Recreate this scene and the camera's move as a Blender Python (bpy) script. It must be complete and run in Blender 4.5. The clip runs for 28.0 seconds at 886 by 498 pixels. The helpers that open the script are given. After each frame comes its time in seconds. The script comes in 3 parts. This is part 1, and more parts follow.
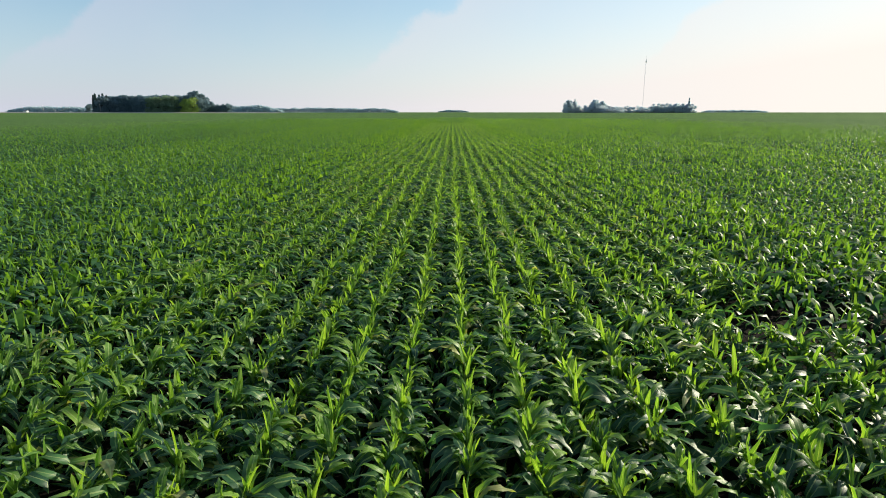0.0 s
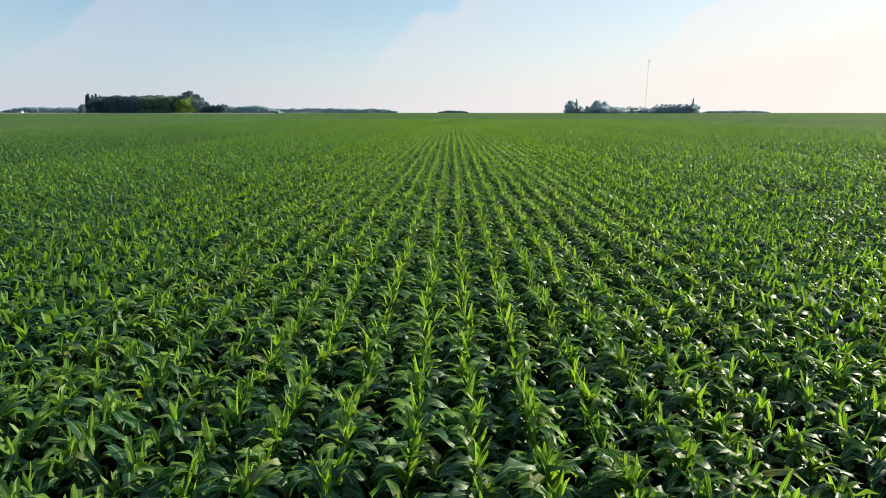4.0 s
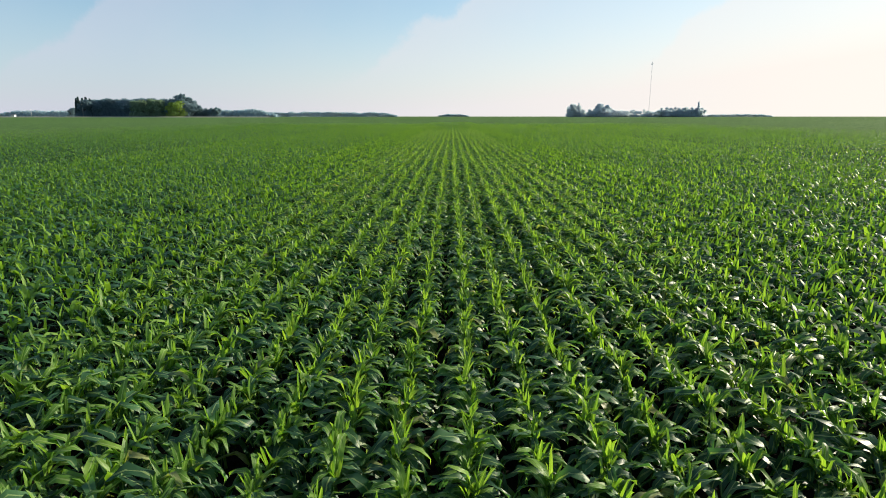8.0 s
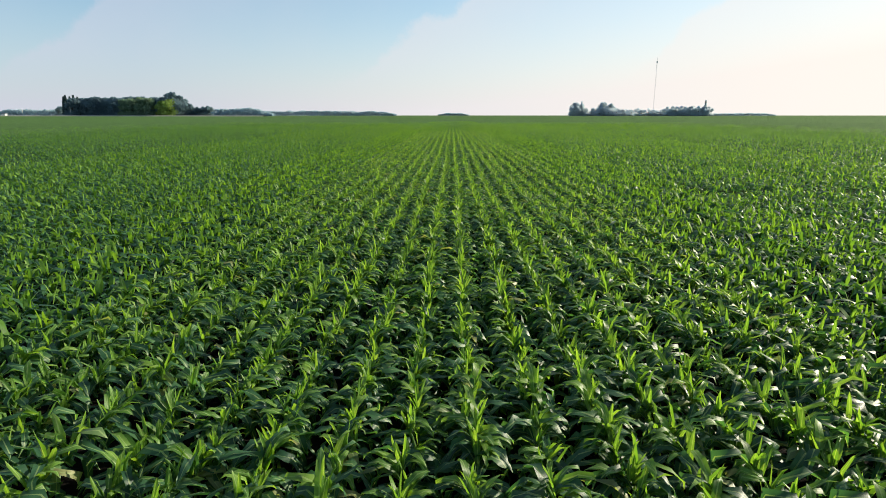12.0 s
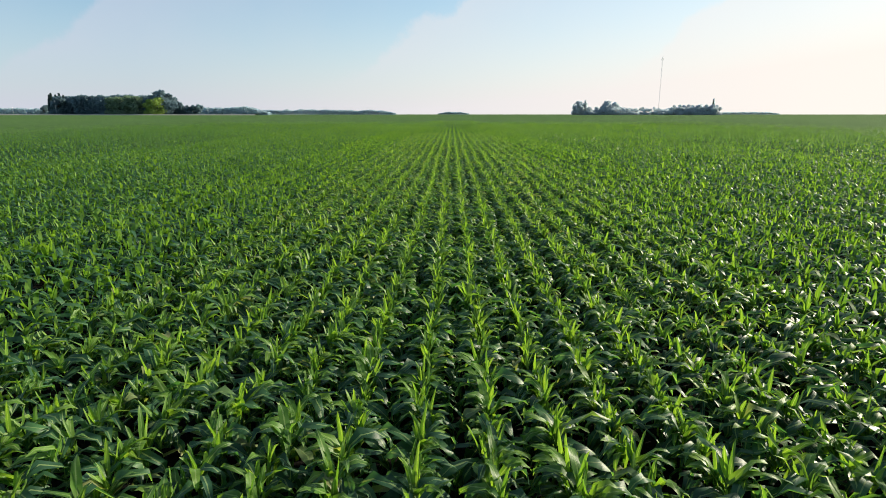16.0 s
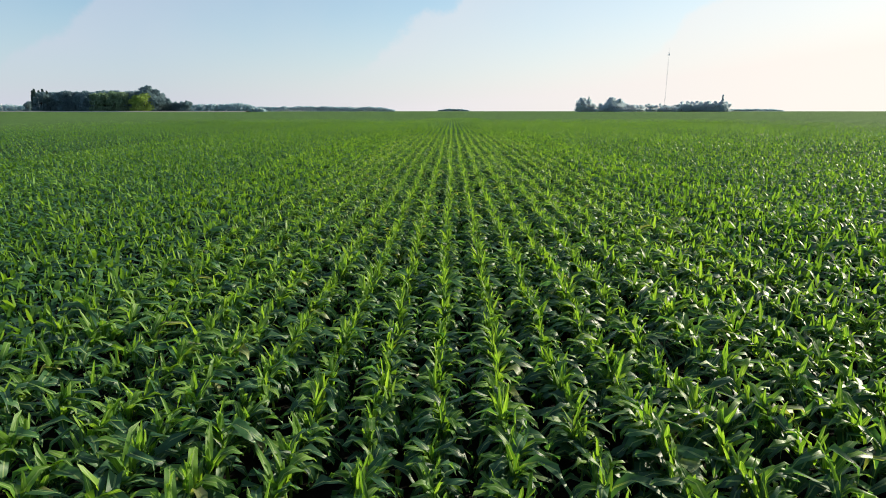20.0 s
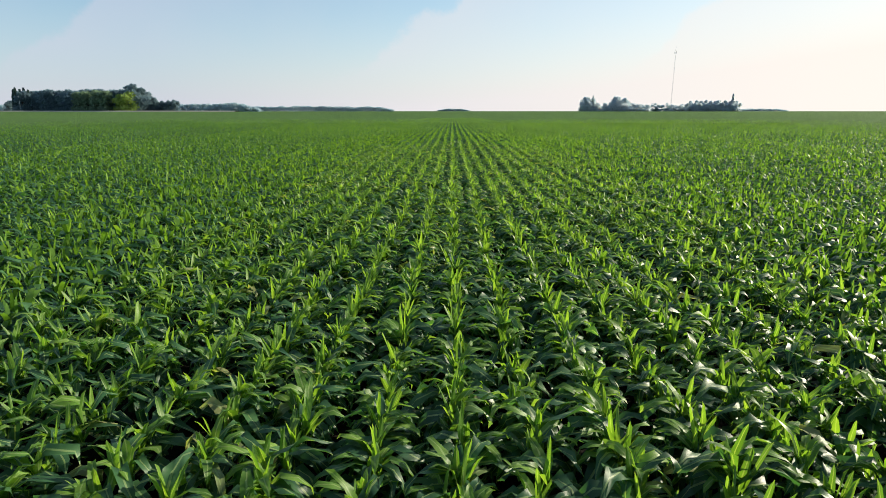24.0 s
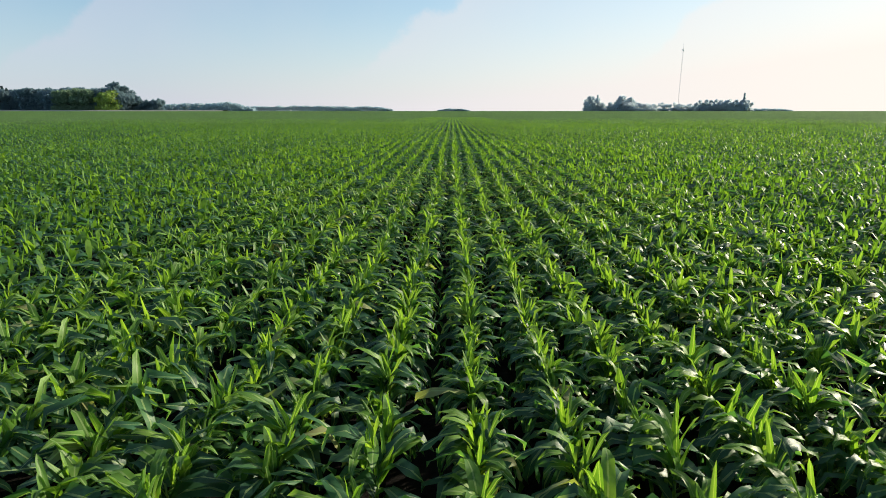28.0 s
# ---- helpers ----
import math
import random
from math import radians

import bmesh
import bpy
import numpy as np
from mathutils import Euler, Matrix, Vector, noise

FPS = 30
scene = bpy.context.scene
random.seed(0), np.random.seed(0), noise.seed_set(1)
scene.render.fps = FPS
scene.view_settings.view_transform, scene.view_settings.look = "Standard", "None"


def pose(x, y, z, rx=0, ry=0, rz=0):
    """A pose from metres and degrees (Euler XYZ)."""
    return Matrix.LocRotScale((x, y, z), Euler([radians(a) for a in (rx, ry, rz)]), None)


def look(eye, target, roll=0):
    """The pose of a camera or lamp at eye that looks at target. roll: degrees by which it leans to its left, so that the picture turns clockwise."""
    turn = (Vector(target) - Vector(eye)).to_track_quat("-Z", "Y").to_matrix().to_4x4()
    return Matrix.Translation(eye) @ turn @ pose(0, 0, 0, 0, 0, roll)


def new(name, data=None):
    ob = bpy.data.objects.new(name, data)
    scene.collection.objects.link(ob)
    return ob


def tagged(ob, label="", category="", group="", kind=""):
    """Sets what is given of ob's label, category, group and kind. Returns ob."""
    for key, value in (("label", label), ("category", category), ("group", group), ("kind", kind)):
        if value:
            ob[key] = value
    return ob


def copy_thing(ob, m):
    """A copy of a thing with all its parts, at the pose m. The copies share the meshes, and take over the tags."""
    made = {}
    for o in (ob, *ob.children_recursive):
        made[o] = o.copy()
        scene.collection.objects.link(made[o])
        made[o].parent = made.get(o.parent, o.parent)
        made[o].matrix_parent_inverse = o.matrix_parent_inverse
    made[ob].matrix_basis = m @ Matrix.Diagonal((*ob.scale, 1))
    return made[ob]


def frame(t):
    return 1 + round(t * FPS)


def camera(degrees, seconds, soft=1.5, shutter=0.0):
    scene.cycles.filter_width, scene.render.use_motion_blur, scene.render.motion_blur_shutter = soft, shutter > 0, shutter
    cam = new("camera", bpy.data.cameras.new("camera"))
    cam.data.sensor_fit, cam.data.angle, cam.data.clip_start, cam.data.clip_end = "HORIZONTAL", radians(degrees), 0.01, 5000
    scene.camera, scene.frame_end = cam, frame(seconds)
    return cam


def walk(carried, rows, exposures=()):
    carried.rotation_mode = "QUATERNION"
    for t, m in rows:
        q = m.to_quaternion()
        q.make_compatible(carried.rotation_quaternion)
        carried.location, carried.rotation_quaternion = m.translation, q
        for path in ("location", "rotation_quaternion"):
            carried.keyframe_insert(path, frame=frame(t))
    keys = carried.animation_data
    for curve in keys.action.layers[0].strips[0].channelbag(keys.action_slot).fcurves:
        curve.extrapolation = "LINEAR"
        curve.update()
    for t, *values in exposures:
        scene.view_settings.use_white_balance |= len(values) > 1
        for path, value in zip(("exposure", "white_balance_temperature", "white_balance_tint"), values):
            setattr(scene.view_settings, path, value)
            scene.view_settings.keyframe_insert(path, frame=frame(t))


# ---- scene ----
cam = camera(75.7, 28.0, soft=0.8)
# t, x, y, z, pitch, yaw, roll
ROWS = [
    (0.0, -0.117, -0.03, 3.100, -13.50, 0.9, 0.0),
    (0.5, -0.125, 0.59, 3.100, -13.50, 0.9, 0.0),
    (1.0, -0.132, 1.64, 3.100, -13.50, 0.9, 0.0),
    (1.5, -0.140, 2.78, 3.100, -13.50, 0.9, 0.0),
    (2.0, -0.147, 4.25, 3.100, -13.50, 0.9, 0.0),
    (2.5, -0.155, 5.70, 3.100, -13.50, 0.9, 0.0),
    (4.5, -0.210, 12.94, 3.200, -13.40, 0.9, 0.0),
    (5.0, -0.208, 14.97, 3.197, -13.30, 0.9, 0.0),
    (6.0, -0.188, 18.88, 3.190, -13.20, 0.9, 0.0),
    (7.0, -0.173, 22.98, 3.155, -13.15, 0.9, 0.0),
    (8.0, -0.157, 27.20, 3.120, -13.10, 0.9, 0.0),
    (9.0, -0.163, 31.45, 3.090, -13.10, 0.9, 0.0),
    (10.0, -0.182, 35.70, 3.090, -13.10, 0.9, 0.0),
    (11.0, -0.200, 40.10, 3.090, -13.10, 0.9, 0.0),
    (11.5, -0.199, 42.40, 3.084, -13.14, 0.9, 0.0),
    (13.5, -0.191, 51.60, 3.060, -13.30, 0.9, 0.0),
    (14.0, -0.205, 53.93, 3.043, -13.30, 0.9, 0.0),
    (15.0, -0.241, 58.70, 3.010, -13.30, 0.9, 0.0),
    (16.0, -0.306, 63.48, 3.000, -13.30, 0.9, 0.0),
    (17.0, -0.367, 68.25, 2.990, -13.35, 0.9, 0.0),
    (18.0, -0.418, 73.12, 2.983, -13.40, 0.9, 0.0),
    (19.0, -0.444, 78.10, 2.957, -13.50, 0.9, 0.0),
    (20.0, -0.464, 83.40, 2.910, -13.60, 0.9, 0.0),
    (21.0, -0.490, 88.80, 2.857, -13.60, 0.9, 0.0),
    (21.5, -0.506, 91.40, 2.830, -13.60, 0.9, 0.0),
    (23.5, -0.572, 102.15, 2.690, -13.60, 0.9, 0.0),
    (24.0, -0.589, 104.88, 2.663, -13.60, 0.9, 0.0),
    (25.0, -0.621, 110.47, 2.610, -13.60, 0.9, 0.0),
    (26.0, -0.624, 116.20, 2.540, -13.60, 0.9, 0.0),
    (27.0, -0.662, 121.75, 2.440, -13.60, 0.9, 0.0),
    (28.0, -0.700, 127.17, 2.300, -13.60, 0.9, 0.0),
]
walk(cam, [(t, pose(x, y, z, 90 + pitch, roll, yaw)) for t, x, y, z, pitch, yaw, roll in ROWS])

# ---- world and sun ----
SUN_ELEV, SUN_RIGHT = radians(22), radians(62)      # height, and turn to the right of the rows
world = bpy.data.worlds.new("sky")
world.use_nodes = True
scene.world = world
wn, wl = world.node_tree.nodes, world.node_tree.links
sky = wn.new("ShaderNodeTexSky")
sky.sky_type, sky.sun_disc = "NISHITA", False
sky.sun_elevation, sky.sun_rotation = SUN_ELEV, SUN_RIGHT
sky.air_density, sky.dust_density, sky.ozone_density = 1.0, 0.6, 2.0


def wnode(kind, **props):
    node = wn.new(kind)
    for k, v in props.items():
        setattr(node, k, v)
    return node


def wmath(op, a, b):
    node = wnode("ShaderNodeMath", operation=op)
    for socket, v in zip(node.inputs, (a, b)):
        if isinstance(v, bpy.types.NodeSocket):
            wl.new(v, socket)
        else:
            socket.default_value = v
    return node.outputs[0]


def wmix(fac, a, b):
    node = wnode("ShaderNodeMix", data_type="RGBA")
    for i, v in ((0, fac), (6, a), (7, b)):
        if isinstance(v, bpy.types.NodeSocket):
            wl.new(v, node.inputs[i])
        else:
            node.inputs[i].default_value = v
    return node.outputs[2]


# thin morning haze towards the skyline
toward = wnode("ShaderNodeTexCoord").outputs["Generated"]
split = wnode("ShaderNodeSeparateXYZ")
wl.new(toward, split.inputs[0])
up = wmath("MAXIMUM", split.outputs[2], 0.0)
haze = wmath("POWER", wmath("SUBTRACT", 1.0, wmath("MINIMUM", wmath("MULTIPLY", up, 2.9), 1.0)), 2.0)
sunward = wmath("MAXIMUM", wmath("ADD", wmath("MULTIPLY", split.outputs[0], math.sin(SUN_RIGHT)), wmath("MULTIPLY", split.outputs[1], math.cos(SUN_RIGHT))), 0.0)
veil = wmix(sunward, (5.7, 5.85, 6.8, 1), (9.5, 8.75, 7.9, 1))
# cloud banks, one behind the other: each has a lit ragged edge that climbs to the right and thins out behind it
puff = wnode("ShaderNodeTexNoise")
wl.new(toward, puff.inputs["Vector"])
puff.inputs["Scale"].default_value, puff.inputs["Detail"].default_value, puff.inputs["Roughness"].default_value = 11.0, 7.0, 0.6
wide_puff = wnode("ShaderNodeTexNoise")
wl.new(toward, wide_puff.inputs["Vector"])
wide_puff.inputs["Scale"].default_value, wide_puff.inputs["Detail"].default_value = 2.6, 3.0
bearing = wmath("ARCTAN2", split.outputs[0], split.outputs[1])
lean = wmath("SUBTRACT", wmath("MULTIPLY", bearing, 2.2), wmath("MULTIPLY", split.outputs[2], 3.6))
ragged = wmath("ADD", wmath("MULTIPLY", puff.outputs["Fac"], 0.36), wmath("MULTIPLY", wide_puff.outputs["Fac"], 0.5))
turn_of = wmath("FRACT", wmath("ADD", lean, wmath("ADD", ragged, 0.25)), 0.0)
rim = wnode("ShaderNodeMapRange", interpolation_type="SMOOTHSTEP")
rim.inputs["From Max"].default_value = 0.07
wl.new(turn_of, rim.inputs["Value"])
clear = wnode("ShaderNodeMapRange", interpolation_type="SMOOTHSTEP")
clear.inputs["From Min"].default_value, clear.inputs["From Max"].default_value, clear.inputs["To Max"].default_value = 0.025, 0.10, 0.5
wl.new(up, clear.inputs["Value"])
bank = wmath("MULTIPLY", wmath("MULTIPLY", rim.outputs[0], wmath("POWER", wmath("SUBTRACT", 1.0, turn_of), 1.3)), clear.outputs[0])
tint = wnode("ShaderNodeMix", data_type="RGBA", blend_type="MULTIPLY")
tint.inputs[0].default_value, tint.inputs[7].default_value = 1.0, (0.91, 1.31, 1.37, 1)
wl.new(sky.outputs[0], tint.inputs[6])
bright_side = wmath("MULTIPLY", wmath("POWER", sunward, 2.5), 0.6)
hazy = wmix(wmath("MINIMUM", wmath("ADD", wmath("MULTIPLY", haze, 0.97), bright_side), 1.0), tint.outputs[2], veil)
wl.new(wmix(bank, hazy, veil), wn["Background"].inputs["Color"])
wn["Background"].inputs["Strength"].default_value = 0.060
sun = new("sun", bpy.data.lights.new("sun", "SUN"))
sun.data.energy, sun.data.angle, sun.data.color = 4.55, radians(0.6), (1.0, 0.90, 0.70)
way = Vector((math.sin(SUN_RIGHT) * math.cos(SUN_ELEV), math.cos(SUN_RIGHT) * math.cos(SUN_ELEV), math.sin(SUN_ELEV)))
sun.matrix_world = look(way * 50, (0, 0, 0))
scene.view_settings.exposure = 0.92


# ---- materials ----
class Mat:
    """A node material and short hands to its tree."""

    def __init__(self, name, rough=0.6, spec=0.4):
        self.m = bpy.data.materials.new(name)
        self.m.use_nodes = True
        self.n, self.l = self.m.node_tree.nodes, self.m.node_tree.links
        self.b, self.out = self.n["Principled BSDF"], self.n["Material Output"]
        self.b.inputs["Roughness"].default_value, self.b.inputs["Specular IOR Level"].default_value = rough, spec

    def add(self, kind, ins=(), **props):
        node = self.n.new(kind)
        for k, v in props.items():
            setattr(node, k, v)
        for k, v in dict(ins).items():
            self.put(node.inputs[k], v)
        return node

    def put(self, socket, v):
        if isinstance(v, bpy.types.NodeSocket):
            self.l.new(v, socket)
        else:
            socket.default_value = v

    def noise(self, scale, detail=4.0, rough=0.6, vector=None):
        ins = {"Scale": scale, "Detail": detail, "Roughness": rough}
        if vector is not None:
            ins["Vector"] = vector
        return self.add("ShaderNodeTexNoise", ins).outputs["Fac"]

    def ramp(self, fac, stops):
        node = self.add("ShaderNodeValToRGB", {"Fac": fac})
        e = node.color_ramp.elements
        while len(e) < len(stops):
            e.new(0.5)
        for el, (at, c) in zip(e, stops):
            el.position, el.color = at, (*c, 1)
        return node.outputs["Color"]

    def mix(self, fac, a, b, how="MIX"):
        node = self.add("ShaderNodeMix", data_type="RGBA", blend_type=how)
        for i, v in ((0, fac), (6, a), (7, b)):
            self.put(node.inputs[i], (*v, 1) if isinstance(v, tuple) and len(v) == 3 else v)
        return node.outputs[2]

    def math(self, op, a, b=0.0):
        node = self.add("ShaderNodeMath", operation=op)
        self.put(node.inputs[0], a), self.put(node.inputs[1], b)
        return node.outputs[0]

    def where(self):
        return self.add("ShaderNodeNewGeometry").outputs["Position"]

    def bump(self, height, strength, distance):
        node = self.add("ShaderNodeBump", {"Height": height, "Strength": strength, "Distance": distance})
        self.put(self.b.inputs["Normal"], node.outputs[0])
        return node.outputs[0]


def leaf_material(name, dark, mid, light, glow, translucent, rough, spec, scale=9.0, midrib=False, tired=None):
    """Foliage: varied from leaf to leaf and along the blade, letting light through."""
    k = Mat(name, rough, spec)
    geo = k.add("ShaderNodeNewGeometry")
    one = k.add("ShaderNodeObjectInfo").outputs["Random"]
    rnd = k.math("FRACT", k.math("ADD", geo.outputs["Random Per Island"], one))
    col = k.ramp(rnd, ((0.0, dark), (0.5, mid), (0.95, light), (0.985, tired or light)))
    field = k.noise(0.045, 3.0, 0.55, geo.outputs["Position"])
    col = k.mix(k.math("MULTIPLY", field, 0.55), col, dark)
    big = k.noise(0.35, 2.0, 0.5, geo.outputs["Position"])
    col = k.mix(k.math("MULTIPLY", big, 0.35), col, light, "MIX")
    grain = k.noise(scale, 3.0, 0.6, geo.outputs["Position"])
    col = k.mix(0.5, col, k.ramp(grain, ((0.3, (0.35, 0.35, 0.35)), (0.7, (0.75, 0.75, 0.7)))), "OVERLAY")
    if midrib:
        uv = k.add("ShaderNodeUVMap")
        u = k.add("ShaderNodeSeparateXYZ", {"Vector": uv.outputs[0]}).outputs[0]
        rib = k.math("LESS_THAN", k.math("ABSOLUTE", k.math("SUBTRACT", u, 0.5)), 0.07)
        col = k.mix(k.math("MULTIPLY", rib, 0.55), col, (0.30, 0.40, 0.16))
        vein = k.add("ShaderNodeTexWave", {"Vector": uv.outputs[0], "Scale": 7.0, "Distortion": 0.4}, bands_direction="X").outputs["Fac"]
        k.bump(vein, 0.12, 0.01)
    k.put(k.b.inputs["Base Color"], col)
    thin = k.add("ShaderNodeBsdfTranslucent", {"Color": k.mix(1.0, col, (*glow,), "MULTIPLY")})
    both = k.add("ShaderNodeMixShader", {"Fac": translucent, 1: k.b.outputs[0], 2: thin.outputs[0]})
    k.l.new(both.outputs[0], k.out.inputs["Surface"])
    return k.m


OLD, FRESH = ((0.012, 0.047, 0.027), (0.026, 0.083, 0.041), (0.074, 0.170, 0.062)), ((0.044, 0.118, 0.024), (0.090, 0.196, 0.034), (0.185, 0.312, 0.054))
CORN = leaf_material("corn_leaf", *OLD, (2.5, 2.6, 0.85), 0.38, 0.42, 0.34, midrib=True, tired=(0.30, 0.29, 0.12))
CORN_FAR = leaf_material("corn_leaf_far", *OLD, (2.5, 2.6, 0.9), 0.35, 0.48, 0.24)
YOUNG = leaf_material("young_corn_leaf", *FRESH, (2.0, 1.95, 0.56), 0.44, 0.42, 0.3, midrib=True)
YOUNG_FAR = leaf_material("young_corn_leaf_far", *FRESH, (2.0, 1.95, 0.58), 0.42, 0.5, 0.2)


def stalk_material():
    k = Mat("corn_stalk", 0.5)
    k.put(k.b.inputs["Base Color"], k.ramp(k.noise(30), ((0.3, (0.07, 0.13, 0.03)), (0.7, (0.14, 0.2, 0.06)))))
    return k.m


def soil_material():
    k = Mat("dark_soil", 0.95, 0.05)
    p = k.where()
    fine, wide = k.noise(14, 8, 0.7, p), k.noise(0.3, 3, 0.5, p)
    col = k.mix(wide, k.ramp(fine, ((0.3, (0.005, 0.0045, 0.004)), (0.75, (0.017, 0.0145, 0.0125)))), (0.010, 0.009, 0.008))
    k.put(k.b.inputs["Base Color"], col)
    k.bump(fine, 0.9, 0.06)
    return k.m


def canopy_material(name, a, b, c):
    k = Mat(name, 0.85, 0.02)
    p = k.where()
    rows = k.add("ShaderNodeMapping", {"Vector": p, "Scale": (1.0, 0.35, 1.0)}).outputs[0]
    fine, wide, broad = k.noise(1.1, 5, 0.7, rows), k.noise(0.05, 3, 0.5, p), k.noise(0.008, 2, 0.5, p)
    col = k.ramp(fine, ((0.38, a), (0.5, b), (0.62, c)))
    col = k.mix(k.math("MULTIPLY", wide, 0.5), col, a)
    col = k.mix(k.math("MULTIPLY", broad, 0.5), col, c)
    k.put(k.b.inputs["Base Color"], col)
    k.bump(fine, 1.0, 0.8)
    gloss = k.add("ShaderNodeBsdfGlossy", {"Color": (0.80, 0.85, 0.30, 1), "Roughness": 0.6})
    both = k.add("ShaderNodeMixShader", {"Fac": 0.015, 1: k.b.outputs[0], 2: gloss.outputs[0]})
    k.l.new(both.outputs[0], k.out.inputs["Surface"])
    return k.m


STALK, SOIL = stalk_material(), soil_material()
CANOPY = canopy_material("corn_canopy", (0.030, 0.073, 0.027), (0.059, 0.125, 0.039), (0.107, 0.190, 0.052))


# ---- mesh helpers ----
def mesh_of(name, verts, tris, material, uv=None, smooth=True, slots=None):
    """One mesh from arrays of vertices and triangles."""
    me = bpy.data.meshes.new(name)
    me.vertices.add(len(verts))
    me.vertices.foreach_set("co", np.asarray(verts, np.float32).ravel())
    me.loops.add(len(tris) * 3)
    me.loops.foreach_set("vertex_index", np.asarray(tris, np.int32).ravel())
    me.polygons.add(len(tris))
    me.polygons.foreach_set("loop_start", np.arange(0, len(tris) * 3, 3, dtype=np.int32))
    me.polygons.foreach_set("use_smooth", np.full(len(tris), smooth))
    if uv is not None:
        layer = me.uv_layers.new(name="UVMap")
        layer.data.foreach_set("uv", np.asarray(uv, np.float32)[np.asarray(tris).ravel()].ravel())
    for m in material if isinstance(material, tuple) else (material,):
        me.materials.append(m)
    if slots is not None:
        me.polygons.foreach_set("material_index", np.asarray(slots, np.int32))
    me.update(calc_edges=True)
    return me


def part(name, bm, material, parent, label=""):
    me = bpy.data.meshes.new(name)
    bm.to_mesh(me)
    bm.free()
    me.materials.append(material)
    ob = new(name, me)
    ob.parent = parent
    return tagged(ob, label)


# ---- corn plants ----
rng = np.random.default_rng(7)


def blade(r, base, azim, elev, length, width, bend, stations, across, side=0.0, ruffle=0.0, curl=1.2):
    """One arching corn leaf: vertices, triangles, uv."""
    st = np.asarray(stations)
    fine = np.linspace(0, 1, 25)
    ang = elev - bend * fine ** curl
    dx, dz = np.cos(ang) * length / 24, np.sin(ang) * length / 24
    px, pz = np.r_[0, np.cumsum(dx[1:])], np.r_[0, np.cumsum(dz[1:])]
    sx, sz = np.interp(st, fine, px), np.interp(st, fine, pz)
    sa = np.interp(st, fine, ang)
    half = 0.5 * width * np.clip(np.minimum(1.0, 0.5 + 2.2 * st) * (1 - st ** 6.0), 0, 1)
    sway = side * st ** 2 * length
    twist = r.normal(0, 0.45) * st
    c, s = np.cos(azim), np.sin(azim)
    verts, uv, tris = [], [], []
    cols = 3 if across == 2 else 2
    beat, shift = r.uniform(8, 15), r.uniform(0, 6)
    for i in range(len(st)):
        offs = (-1, 0, 1) if cols == 3 else (-1, 1)
        if i == len(st) - 1:
            offs = (0,)
        for o in offs:
            lift = half[i] * (0.35 if o else 0.0) * (1 - 0.9 * st[i]) + o * ruffle * math.sin(beat * st[i] + shift + o) if cols == 3 else 0.0
            y = o * half[i] * np.cos(twist[i]) + sway[i]
            z = sz[i] + lift * np.cos(sa[i]) + o * half[i] * np.sin(twist[i])
            x = sx[i] - lift * np.sin(sa[i])
            verts.append((base[0] + c * x - s * y, base[1] + s * x + c * y, base[2] + z))
            uv.append((0.5 + 0.5 * o, st[i]))
    n = len(st)
    for i in range(n - 2):
        for j in range(cols - 1):
            a = i * cols + j
            tris += [(a, a + 1, a + cols + 1), (a, a + cols + 1, a + cols)]
    last = (n - 2) * cols
    tip = (n - 1) * cols
    tris += [(last + j, last + j + 1, tip) for j in range(cols - 1)]
    return np.array(verts), np.array(tris), np.array(uv), 0


def stalk(height, radius, sides=4):
    a = np.arange(sides) * 2 * np.pi / sides
    ring = np.c_[np.cos(a), np.sin(a)]
    verts = np.r_[np.c_[ring * radius, np.zeros(sides) - 0.02], np.c_[ring * radius * 0.5, np.full(sides, height)]]
    tris = []
    for i in range(sides):
        j = (i + 1) % sides
        tris += [(i, j, sides + j), (i, sides + j, sides + i)]
    return verts, np.array(tris), np.full((len(verts), 2), 0.5), 1


FULL = (0, 0.22, 0.45, 0.68, 0.89, 1)
MIDWAY = (0, 0.36, 0.76, 1)
FEW = (0, 0.5, 1)
BLUNT = (0, 0.42, 0.87, 1)


